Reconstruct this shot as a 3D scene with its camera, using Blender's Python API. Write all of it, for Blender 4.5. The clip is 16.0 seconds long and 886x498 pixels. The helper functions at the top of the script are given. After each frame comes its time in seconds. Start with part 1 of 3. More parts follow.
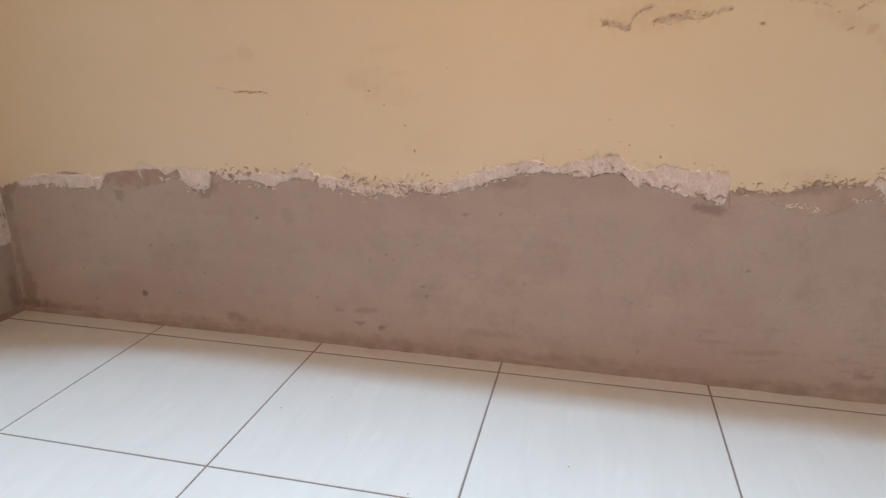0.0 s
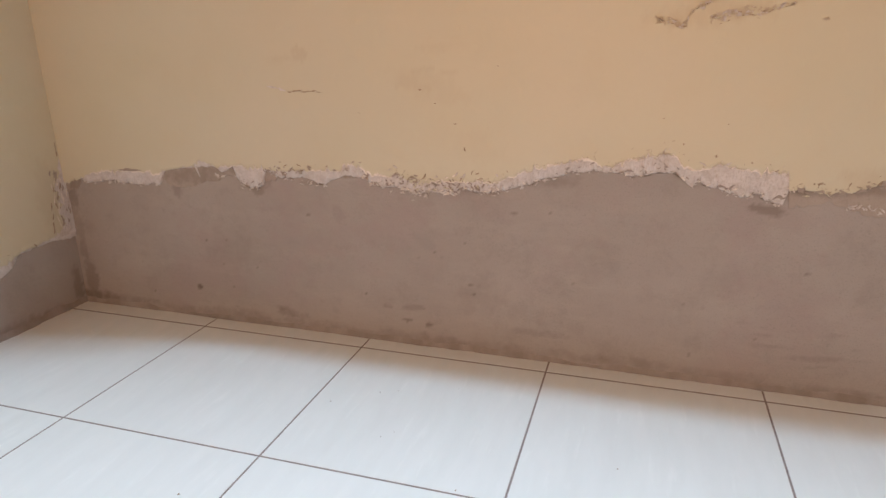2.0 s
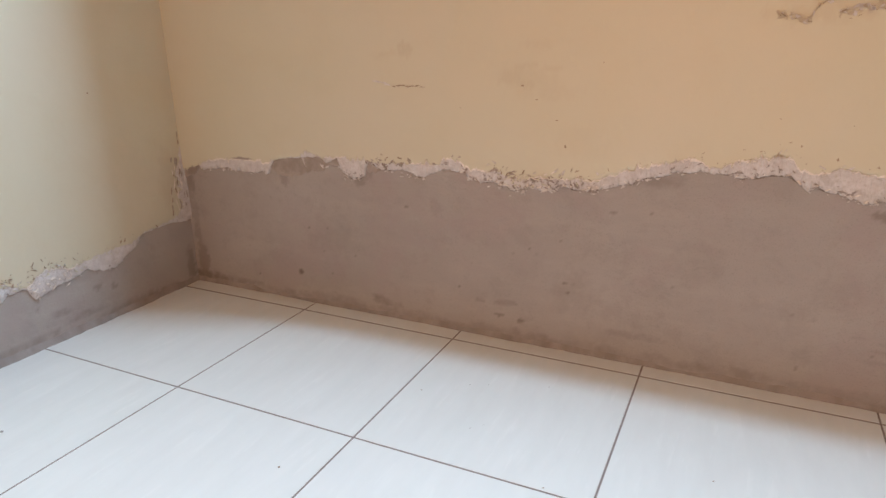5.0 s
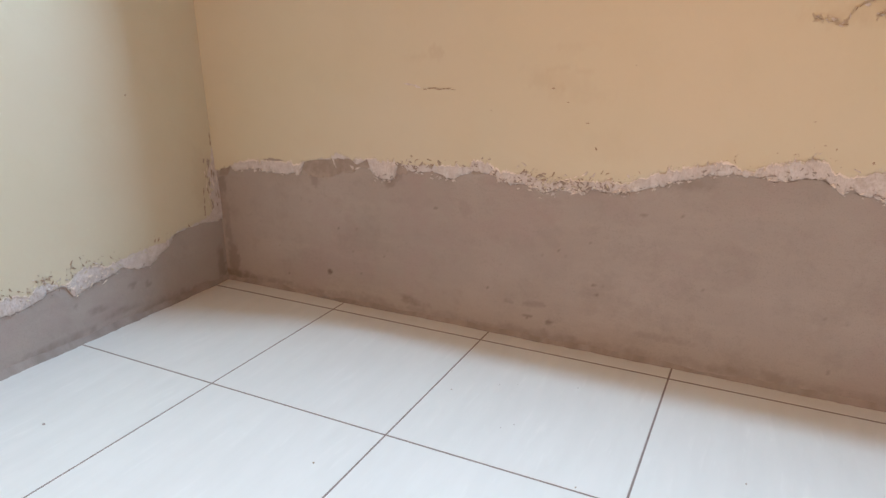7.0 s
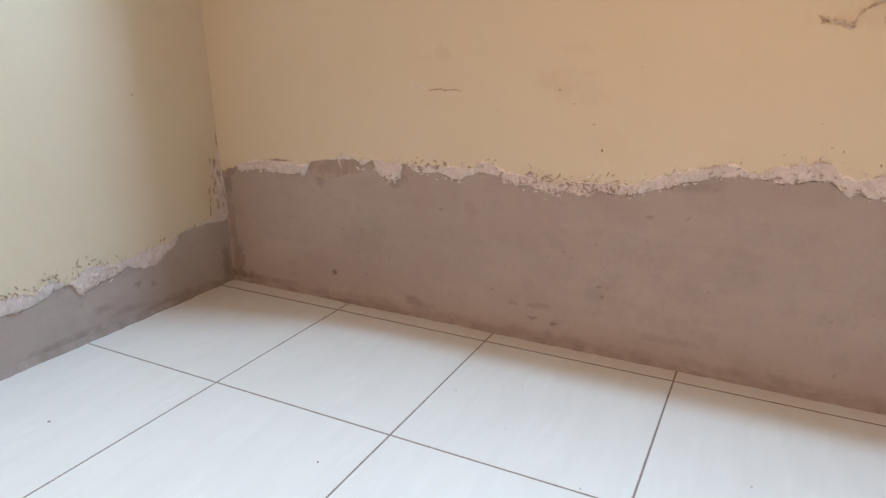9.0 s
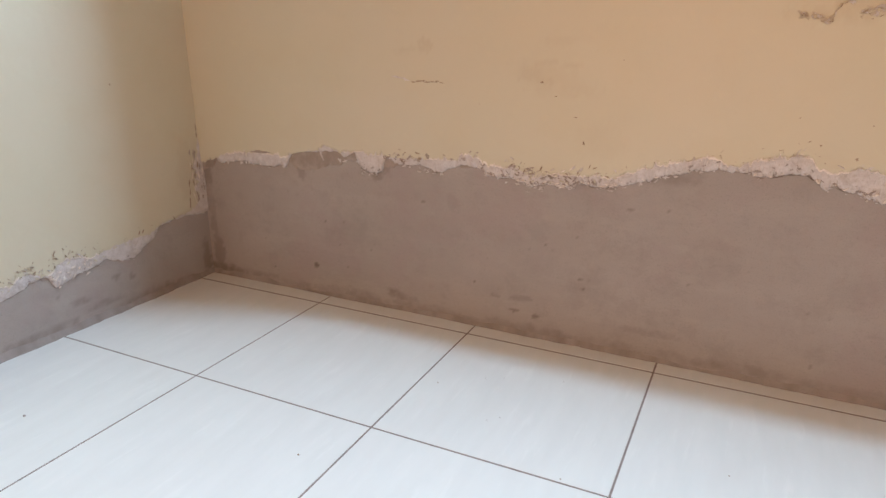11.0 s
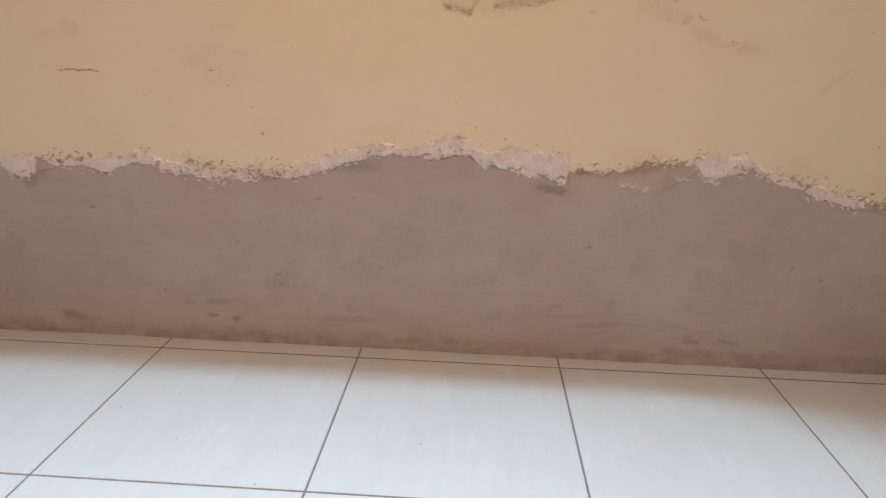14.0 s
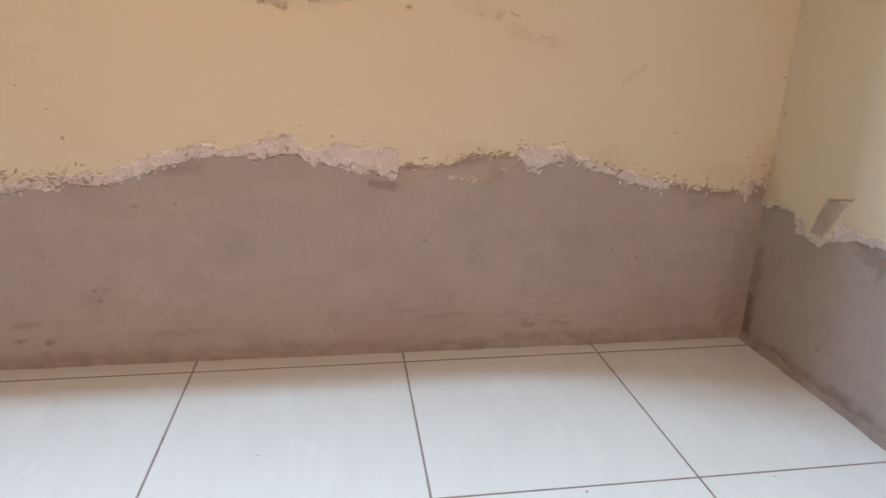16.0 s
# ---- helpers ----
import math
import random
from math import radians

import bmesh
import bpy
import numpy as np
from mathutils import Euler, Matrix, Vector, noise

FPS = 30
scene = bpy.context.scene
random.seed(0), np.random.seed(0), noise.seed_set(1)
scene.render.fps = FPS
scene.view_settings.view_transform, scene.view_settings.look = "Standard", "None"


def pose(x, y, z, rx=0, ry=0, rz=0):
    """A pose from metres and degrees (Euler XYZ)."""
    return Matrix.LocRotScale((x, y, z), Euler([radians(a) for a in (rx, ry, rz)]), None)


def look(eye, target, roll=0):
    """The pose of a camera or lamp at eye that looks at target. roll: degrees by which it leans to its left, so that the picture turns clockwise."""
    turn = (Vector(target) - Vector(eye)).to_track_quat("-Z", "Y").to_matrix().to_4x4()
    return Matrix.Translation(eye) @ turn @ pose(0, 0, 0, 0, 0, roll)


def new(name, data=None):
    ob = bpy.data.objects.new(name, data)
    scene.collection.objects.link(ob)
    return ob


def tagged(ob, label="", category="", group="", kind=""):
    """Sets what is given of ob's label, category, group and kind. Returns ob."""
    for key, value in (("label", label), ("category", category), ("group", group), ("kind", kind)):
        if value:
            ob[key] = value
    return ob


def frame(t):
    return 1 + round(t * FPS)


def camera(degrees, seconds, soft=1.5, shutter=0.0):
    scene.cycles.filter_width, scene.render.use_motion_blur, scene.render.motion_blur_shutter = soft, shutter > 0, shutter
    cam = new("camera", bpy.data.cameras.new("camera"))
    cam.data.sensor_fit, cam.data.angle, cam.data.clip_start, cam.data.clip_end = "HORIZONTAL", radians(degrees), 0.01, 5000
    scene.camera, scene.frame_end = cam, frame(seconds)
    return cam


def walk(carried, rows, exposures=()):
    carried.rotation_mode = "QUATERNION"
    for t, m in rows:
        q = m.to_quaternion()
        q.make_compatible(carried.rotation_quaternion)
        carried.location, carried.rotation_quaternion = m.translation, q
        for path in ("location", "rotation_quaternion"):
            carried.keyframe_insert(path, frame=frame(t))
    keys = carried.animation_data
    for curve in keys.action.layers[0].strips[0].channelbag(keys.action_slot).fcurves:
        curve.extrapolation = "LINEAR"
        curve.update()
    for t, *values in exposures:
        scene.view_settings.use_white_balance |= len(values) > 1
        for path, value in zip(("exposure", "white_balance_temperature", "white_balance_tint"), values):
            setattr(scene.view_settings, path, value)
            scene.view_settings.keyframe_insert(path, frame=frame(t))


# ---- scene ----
cam = camera(69.1, 16.0, shutter=0.4)
PATH = [
    (0, (1.36, -1.146, 0.63), (0.918, 0.706, 0.019), -0.2),
    (0.5, (1.361, -1.144, 0.63), (0.887, 0.695, 0.002), -0.4),
    (1, (1.358, -1.143, 0.63), (0.868, 0.688, -0.01), -0.1),
    (1.5, (1.358, -1.146, 0.634), (0.836, 0.679, 0.006), -0.5),
    (2, (1.35, -1.153, 0.632), (0.781, 0.662, 0.016), -0.7),
    (2.5, (1.347, -1.157, 0.633), (0.74, 0.642, 0.004), -1.2),
    (3, (1.342, -1.161, 0.633), (0.69, 0.626, 0.014), -0.5),
    (3.5, (1.342, -1.162, 0.631), (0.667, 0.611, -0.003), 0.4),
    (4, (1.335, -1.165, 0.634), (0.635, 0.592, -0.017), 0.0),
    (4.5, (1.338, -1.164, 0.637), (0.567, 0.567, -0.004), -0.7),
    (7, (1.318, -1.19, 0.638), (0.453, 0.503, 0.015), -0.8),
    (7.5, (1.316, -1.191, 0.635), (0.453, 0.501, 0.01), -0.8),
    (8, (1.314, -1.194, 0.636), (0.438, 0.497, 0.024), -0.6),
    (10.5, (1.319, -1.192, 0.628), (0.458, 0.503, 0.007), -0.1),
    (11, (1.319, -1.191, 0.629), (0.49, 0.517, -0.001), 0.0),
    (11.5, (1.325, -1.181, 0.628), (0.557, 0.553, -0.009), -0.4),
    (12, (1.344, -1.175, 0.629), (0.685, 0.619, 0.039), 0.6),
    (12.5, (1.362, -1.166, 0.622), (0.851, 0.678, 0.039), 1.0),
    (13, (1.395, -1.155, 0.616), (1.023, 0.715, 0.012), 2.4),
    (13.5, (1.403, -1.147, 0.614), (1.184, 0.741, -0.007), 2.8),
    (14, (1.423, -1.14, 0.61), (1.326, 0.758, -0.014), 1.5),
    (14.5, (1.432, -1.137, 0.606), (1.417, 0.759, -0.031), 1.5),
    (15, (1.438, -1.135, 0.615), (1.53, 0.76, -0.019), 1.6),
    (15.5, (1.470, -1.136, 0.612), (1.640, 0.757, -0.012), 1.55),
    (16, (1.491, -1.133, 0.608), (1.789, 0.744, -0.014), 1.5),
]
walk(cam, [(t, look(eye, target, roll)) for t, eye, target, roll in PATH])

# ---- light: a window above the damp band, and a warm lamp added opposite ----
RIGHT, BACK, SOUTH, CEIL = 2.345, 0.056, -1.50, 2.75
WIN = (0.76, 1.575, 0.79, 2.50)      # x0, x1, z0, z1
FAR = (0.25, 2.10, 0.0, 2.05)       # added opening opposite for the warm lamp: x0, x1, z0, z1
THICK = 0.24
REVEAL = 0.16
PANE = (1.04, 1.33, 1.70, 2.47)     # the part of the window left open, sized to shape the light

world = bpy.data.worlds.new("world")
scene.world = world
world.use_nodes = True
wn = world.node_tree
sky = wn.nodes.new("ShaderNodeTexSky")
sky.sky_type, sky.sun_disc = "NISHITA", False
sky.sun_elevation, sky.sun_rotation = radians(48), radians(200)
wn.links.new(sky.outputs[0], wn.nodes["Background"].inputs[0])
wn.nodes["Background"].inputs[1].default_value = 0.10


def area(name, m, w, h, power, colour):
    data = bpy.data.lights.new(name, "AREA")
    data.shape, data.size, data.size_y = "RECTANGLE", w, h
    data.energy, data.color = power, colour
    ob = new(name, data)
    ob.matrix_world = m
    return ob


area("window_daylight", look(((PANE[0] + PANE[1]) / 2, BACK + REVEAL, (PANE[2] + PANE[3]) / 2),
                             ((PANE[0] + PANE[1]) / 2, -1, (PANE[2] + PANE[3]) / 2)),
     PANE[1] - PANE[0], PANE[3] - PANE[2], 142, (0.52, 0.765, 1.0))
# added warm lamp out of view, fills the shaded walls with orange
area("added_warm_light", look(((FAR[0] + FAR[1]) / 2, SOUTH - 0.10, (FAR[2] + FAR[3]) / 2), ((FAR[0] + FAR[1]) / 2, 0, (FAR[2] + FAR[3]) / 2)),
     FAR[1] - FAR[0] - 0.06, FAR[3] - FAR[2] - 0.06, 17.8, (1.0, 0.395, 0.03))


# ---- materials ----
def material(name, rough=0.8, spec=0.5):
    m = bpy.data.materials.new(name)
    m.use_nodes = True
    n = m.node_tree.nodes
    b = n["Principled BSDF"]
    b.inputs["Roughness"].default_value = rough
    b.inputs["Specular IOR Level"].default_value = spec
    return m, m.node_tree, b


def noise_node(nt, scale, detail=4.0, rough=0.55, stretch=(1, 1, 1), turn=0.0):
    tc = nt.nodes.new("ShaderNodeTexCoord")
    mp = nt.nodes.new("ShaderNodeMapping")
    mp.inputs["Scale"].default_value = stretch
    mp.inputs["Rotation"].default_value = (0, 0, radians(turn))
    nt.links.new(tc.outputs["Object"], mp.inputs["Vector"])
    n = nt.nodes.new("ShaderNodeTexNoise")
    n.inputs["Scale"].default_value = scale
    n.inputs["Detail"].default_value = detail
    n.inputs["Roughness"].default_value = rough
    nt.links.new(mp.outputs[0], n.inputs["Vector"])
    return n.outputs["Fac"]


def ramp(nt, fac, a, b, lo=0.35, hi=0.65):
    r = nt.nodes.new("ShaderNodeMapRange")
    r.inputs["From Min"].default_value, r.inputs["From Max"].default_value = lo, hi
    r.inputs["To Min"].default_value, r.inputs["To Max"].default_value = a, b
    nt.links.new(fac, r.inputs["Value"])
    return r.outputs[0]


def mix(nt, fac, a, b, mode="MIX"):
    m = nt.nodes.new("ShaderNodeMix")
    m.data_type, m.blend_type = "RGBA", mode
    for sock, v in ((m.inputs[0], fac), (m.inputs[6], a), (m.inputs[7], b)):
        if isinstance(v, (int, float)):
            sock.default_value = v
        elif isinstance(v, tuple):
            sock.default_value = (*v, 1)
        else:
            nt.links.new(v, sock)
    return m.outputs[2]


def bumps(nt, bsdf, *layers):
    last = None
    for fac, strength, dist in layers:
        b = nt.nodes.new("ShaderNodeBump")
        b.inputs["Strength"].default_value, b.inputs["Distance"].default_value = strength, dist
        nt.links.new(fac, b.inputs["Height"])
        if last:
            nt.links.new(last, b.inputs["Normal"])
        last = b.outputs[0]
    nt.links.new(last, bsdf.inputs["Normal"])


def stain_of(nt):
    a = nt.nodes.new("ShaderNodeAttribute")
    a.attribute_name = "stain"
    return a.outputs["Fac"]


def paint_material():
    m, nt, b = material("cream_yellow_emulsion_paint", 0.44, 0.65)
    c = mix(nt, ramp(nt, noise_node(nt, 2.2, 3), 0, 1), (0.555, 0.53, 0.43), (0.535, 0.52, 0.41))
    c = mix(nt, ramp(nt, noise_node(nt, 9, 6, 0.65), 0, 0.45, 0.5, 0.75), c, (0.535, 0.49, 0.375))
    c = mix(nt, ramp(nt, noise_node(nt, 160, 3), 0, 0.2, 0.62, 0.75), c, (0.50, 0.465, 0.345))
    c = mix(nt, stain_of(nt), c, (0.36, 0.27, 0.18))
    nt.links.new(c, b.inputs["Base Color"])
    bumps(nt, b, (noise_node(nt, 7, 3), 0.35, 0.01), (noise_node(nt, 90, 5, 0.6), 0.12, 0.002), (noise_node(nt, 600, 2), 0.1, 0.0005))
    return m


def putty_material():
    m, nt, b = material("white_wall_putty", 0.9, 0.2)
    c = mix(nt, ramp(nt, noise_node(nt, 60, 5, 0.65), 0, 1), (0.64, 0.625, 0.64), (0.53, 0.51, 0.52))
    c = mix(nt, ramp(nt, noise_node(nt, 240, 4, 0.7), 0, 0.6, 0.55, 0.7), c, (0.46, 0.42, 0.38))
    c = mix(nt, ramp(nt, noise_node(nt, 18, 3), 0, 0.3, 0.58, 0.70), c, (0.55, 0.50, 0.42))
    c = mix(nt, ramp(nt, noise_node(nt, 34, 6, 0.7), 0, 0.6, 0.56, 0.66), c, (0.44, 0.405, 0.39))
    nt.links.new(c, b.inputs["Base Color"])
    bumps(nt, b, (noise_node(nt, 70, 5, 0.7, (1, 1, 0.55)), 0.9, 0.006), (noise_node(nt, 260, 4, 0.7, (1, 1, 0.4)), 0.7, 0.002))
    return m


def cement_material(name, light, dark, spot):
    m, nt, b = material(name, 0.86, 0.25)
    c = mix(nt, ramp(nt, noise_node(nt, 3.5, 4, 0.6), 0, 1, 0.3, 0.7), light, dark)
    c = mix(nt, ramp(nt, noise_node(nt, 16, 7, 0.75), 0, 0.75, 0.5, 0.78), c, spot)
    c = mix(nt, ramp(nt, noise_node(nt, 9, 5, 0.6, (0.5, 0.5, 2.2)), 0, 0.28, 0.5, 0.7), c, (light[0] * 1.15, light[1] * 1.14, light[2] * 1.12))
    c = mix(nt, ramp(nt, noise_node(nt, 5.5, 5, 0.65), 0, 0.55, 0.5, 0.66), c, (dark[0] * 1.02, dark[1] * 0.93, dark[2] * 0.97))
    c = mix(nt, ramp(nt, noise_node(nt, 420, 3, 0.6), 0, 0.35, 0.55, 0.7), c, (dark[0] * 0.6, dark[1] * 0.6, dark[2] * 0.6))
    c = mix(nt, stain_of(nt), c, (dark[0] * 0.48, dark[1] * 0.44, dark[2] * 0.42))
    nt.links.new(c, b.inputs["Base Color"])
    bumps(nt, b, (noise_node(nt, 11, 4, 0.6, (0.6, 0.6, 1.6)), 0.3, 0.008), (noise_node(nt, 120, 5, 0.65), 0.22, 0.002), (noise_node(nt, 900, 2), 0.25, 0.0005))
    return m


def tile_material():
    m, nt, b = material("white_streaked_ceramic", 0.34, 0.5)
    info = nt.nodes.new("ShaderNodeObjectInfo")
    c = mix(nt, ramp(nt, noise_node(nt, 5, 4, 0.55, (5, 1.0, 1), 12), 0, 1, 0.35, 0.7), (0.695, 0.732, 0.727), (0.745, 0.782, 0.778))
    c = mix(nt, ramp(nt, noise_node(nt, 11, 4, 0.6, (4, 0.7, 1), 12), 0, 0.6, 0.58, 0.76), c, (0.83, 0.864, 0.86))
    c = mix(nt, ramp(nt, noise_node(nt, 3, 3), 0, 0.2), c, (0.675, 0.695, 0.69))
    c = mix(nt, ramp(nt, info.outputs["Random"], 0, 0.25, 0, 1), c, (0.70, 0.725, 0.728))
    nt.links.new(c, b.inputs["Base Color"])
    nt.links.new(ramp(nt, noise_node(nt, 30, 4), 0.28, 0.46), b.inputs["Roughness"])
    bumps(nt, b, (noise_node(nt, 12, 3, 0.5, (4, 1, 1), 15), 0.06, 0.002))
    return m


def plain_material(name, a, bcol, scale, rough=0.85, bump=0.3):
    m, nt, b = material(name, rough, 0.25)
    c = mix(nt, ramp(nt, noise_node(nt, scale, 5, 0.6), 0, 1), a, bcol)
    nt.links.new(c, b.inputs["Base Color"])
    bumps(nt, b, (noise_node(nt, scale * 4, 4, 0.6), bump, 0.001))
    return m


PAINT = paint_material()
PUTTY = putty_material()
CEMENT = cement_material("grey_cement_render", (0.357, 0.334, 0.325), (0.317, 0.294, 0.284), (0.262, 0.240, 0.228))
OLD = cement_material("old_brown_render", (0.372, 0.335, 0.310), (0.325, 0.289, 0.264), (0.265, 0.230, 0.204))
TILE = tile_material()
GROUT = plain_material("grey_brown_grout", (0.29, 0.25, 0.235), (0.21, 0.18, 0.17), 40)
RIM = plain_material("torn_white_rim", (0.80, 0.76, 0.73), (0.66, 0.62, 0.58), 120)
SMEAR = plain_material("thin_cement_wash", (0.40, 0.385, 0.34), (0.33, 0.315, 0.28), 30)
CHIP = plain_material("exposed_brown_undercoat", (0.40, 0.325, 0.255), (0.26, 0.205, 0.155), 90)
FADED = plain_material("faded_mauve_undercoat", (0.53, 0.48, 0.395), (0.44, 0.39, 0.315), 110)
SCRAPE = plain_material("brown_scraped_paint", (0.36, 0.30, 0.235), (0.27, 0.22, 0.17), 90)
LIP_SHADE = plain_material("putty_lip_shade", (0.15, 0.125, 0.11), (0.20, 0.165, 0.145), 50)
# unseen ceiling and walls, coloured dark brown to cut and warm bounced light
DARK_CEILING = plain_material("low_bounce_ceiling", (0.065, 0.032, 0.015), (0.05, 0.025, 0.012), 5)
DARK_WALL = plain_material("low_bounce_wall", (0.085, 0.042, 0.020), (0.07, 0.034, 0.016), 4)
SASH = plain_material("brown_window_timber", (0.20, 0.11, 0.06), (0.14, 0.075, 0.04), 20, 0.5)


# ---- builders ----
def link_mesh(name, verts, faces, mat, parent=None, label="", smooth=False, stain=None):
    me = bpy.data.meshes.new(name)
    me.from_pydata([tuple(v) for v in verts], [], faces)
    me.materials.append(mat)
    if smooth:
        me.polygons.foreach_set("use_smooth", [True] * len(me.polygons))
    if stain is not None:
        at = me.attributes.new("stain", "FLOAT", "POINT")
        at.data.foreach_set("value", np.asarray(stain, dtype=np.float32))
    me.update()
    ob = new(name, me)
    if parent:
        ob.parent = parent
    if label:
        tagged(ob, label)
    return ob


def boxes(name, mat, blocks, parent=None, label="", bevel=0.0):
    """Blocks (x0, x1, y0, y1, z0, z1) in one mesh."""
    bm = bmesh.new()
    for x0, x1, y0, y1, z0, z1 in blocks:
        bmesh.ops.create_cube(bm, size=1, matrix=Matrix.LocRotScale(
            ((x0 + x1) / 2, (y0 + y1) / 2, (z0 + z1) / 2), None, (x1 - x0, y1 - y0, z1 - z0)))
    if bevel:
        bmesh.ops.bevel(bm, geom=bm.edges[:], offset=bevel, segments=2, affect="EDGES")
    me = bpy.data.meshes.new(name)
    bm.to_mesh(me)
    bm.free()
    me.materials.append(mat)
    ob = new(name, me)
    if parent:
        ob.parent = parent
    if label:
        tagged(ob, label)
    return ob


def rough(s, seed, scale, octaves=4):
    """Signed fractal noise along a line."""
    v, amp = 0.0, 1.0
    for k in range(octaves):
        v += amp * noise.noise(Vector((s * scale * 2.1 ** k, seed * 7.31 + k * 3.7, seed * 1.9)))
        amp *= 0.55
    return v


def profile(points, seed, jag, scale=60.0, nibs=70, nib=0.0055):
    """A broken line through control heights, with fractal wear and small torn nibs."""
    xs, zs = zip(*points)
    rng = random.Random(seed)
    torn = [(rng.uniform(xs[0], xs[-1]), rng.uniform(0.0009, 0.0035), rng.choice((1, 1, -1)) * nib * rng.random() ** 2) for _ in range(int(nibs * (xs[-1] - xs[0])))]
    torn.sort()
    cs, ws, hs = (np.array(v) for v in zip(*torn))

    def low(s):
        z = float(np.interp(s, xs, zs)) + jag * (0.75 * rough(s, seed, scale, 5) + 0.6 * abs(rough(s, seed + 31, scale * 2.4, 3)) - 0.2)
        a, b = np.searchsorted(cs, (s - 0.004, s + 0.004))
        return z + float(np.sum(hs[a:b] * np.clip(1 - np.abs(cs[a:b] - s) / ws[a:b], 0, 1)))
    return low


def north(s, z, out):
    return (s, BACK - 0.006 * s - out, z)


def west(s, z, out):
    return (0.0 + out, BACK - s, z)


def east(s, z, out):
    return (RIGHT - out, BACK - s, z)


def blot(s, z, marks):
    """How strongly soft stains cover the place."""
    v = 0.0
    for ms, mz, a, b, turn, k in marks:
        c, d = math.cos(radians(turn)), math.sin(radians(turn))
        u, w = ((s - ms) * c + (z - mz) * d) / a, (-(s - ms) * d + (z - mz) * c) / b
        r = u * u + w * w
        if r < 6:
            n = noise.fractal(Vector((s * 55, z * 55, ms * 9)), 0.6, 2.0, 4)
            v = max(v, k * max(0.0, min(1.0, (1.25 - r + 0.9 * n) * (0.75 if a > 0.03 else 1.5))))
    return min(v, 1.0)


def coat(name, parent, mat, place, s0, s1, low, top, proud, base=0.0, step=0.0025, rise=0.016, marks=(), wave=0.0012, seed=1, label="", flip=False):
    """A thin coat on a wall from the broken line low(s) up to top, with a thick lower edge."""
    n = max(2, int((s1 - s0) / step))
    ss = [s0 + (s1 - s0) * i / n for i in range(n + 1)]
    zmin = min(low(s) for s in ss)
    m = max(2, int((top - zmin) / rise))
    verts, stain = [], []
    for s in ss:
        lo = min(low(s), top - 0.004)
        col = [(lo, base - 0.001), (lo + 0.0004, base + proud * 0.55), (lo + 0.0022, base + proud)]
        col += [(lo + 0.0022 + (top - lo - 0.0022) * (j / m), base + proud) for j in range(1, m + 1)]
        for j, (z, o) in enumerate(col):
            w = wave * noise.fractal(Vector((s * 5, z * 5, seed)), 0.6, 2.0, 3) if j > 1 else 0
            verts.append(place(s, z, o + max(-0.0004, w) if j > 1 else o))
            stain.append(blot(s, z, marks) if j > 1 else 0.0)
    k = m + 3
    faces = []
    for i in range(n):
        for j in range(k - 1):
            a = i * k + j
            f = (a, a + k, a + k + 1, a + 1)
            faces.append(f[::-1] if flip else f)
    return link_mesh(name, verts, faces, mat, parent, label, True, stain)


def fleck(place, s, z, a, b, turn, out, seed, lift=0.0006, n=14):
    """An uneven flat chip as vertices and faces."""
    c, d = math.cos(radians(turn)), math.sin(radians(turn))
    rng = random.Random(int(seed * 977) + int(s * 10000))
    low = 0.93 if n > 20 else 0.82 if max(a, b) > 0.009 else 0.6
    ragg = [rng.uniform(low, 1.85 - low if low > 0.8 else 1.25) for _ in range(n)]
    verts = []
    for ring, o in ((1.0, out - 0.0006), (0.86, out + lift)):
        for i in range(n):
            t = 2 * math.pi * i / n
            r = ring * ragg[i] * (1 + 0.75 * noise.noise(Vector((math.cos(t) * 1.7 + seed * 5.1, math.sin(t) * 1.7, seed))) + 0.5 * noise.noise(Vector((math.cos(t) * 5 + seed, math.sin(t) * 5, seed * 2.3))))
            u, w = a * r * math.cos(t), b * r * math.sin(t)
            verts.append(place(s + u * c - w * d, z + u * d + w * c, o))
    verts.append(place(s, z, out + lift))
    faces = [(i, (i + 1) % n, n + (i + 1) % n, n + i) for i in range(n)] + [(n + i, n + (i + 1) % n, 2 * n) for i in range(n)]
    return verts, faces


def flecks(name, parent, mat, place, items, label="", stuff=False):
    """Chips (s, z, half length, half height, turn, out) joined into one part."""
    verts, faces = [], []
    for i, it in enumerate(items):
        v, f = fleck(place, *it, seed=i + 3 + len(items) * 0.37)
        k = len(verts)
        verts += v
        faces += [tuple(q + k for q in g) for g in f]
    ob = link_mesh(name, verts, faces, mat, parent, label)
    if stuff:
        tagged(ob, kind="stuff")
    return ob


# ---- structure: walls, floor bed, ceiling ----
T = 0.4
floor = boxes("floor", GROUT, [(-0.05, RIGHT + 0.05, SOUTH - THICK, BACK + 0.02, -0.12, -0.0004)])
tagged(floor, "white ceramic floor tiles with grey grout joints", "floor", kind="structure")
ceiling = boxes("ceiling", DARK_CEILING, [(-0.2, RIGHT + 0.2, SOUTH - 0.2, BACK + 0.2, CEIL, CEIL + 0.12)])
tagged(ceiling, "unseen dark brown ceiling over the small room, cuts bounced light", "ceiling", kind="structure")

wy0, wy1 = BACK + 0.004, BACK + THICK
wall_north = boxes("wall_north", PAINT, [
    (-0.16, RIGHT + 0.16, wy0, wy1, -0.1, WIN[2]), (-0.16, WIN[0], wy0, wy1, WIN[2], WIN[3]),
    (WIN[1], RIGHT + 0.16, wy0, wy1, WIN[2], WIN[3]), (-0.16, RIGHT + 0.16, wy0, wy1, WIN[3], CEIL)])
tagged(wall_north, "cream yellow wall, bare grey cement below a flaking edge", "wall", kind="structure")
wall_west = boxes("wall_west", PAINT, [(-0.16, -0.004, SOUTH - THICK, wy0, -0.1, 1.0)])
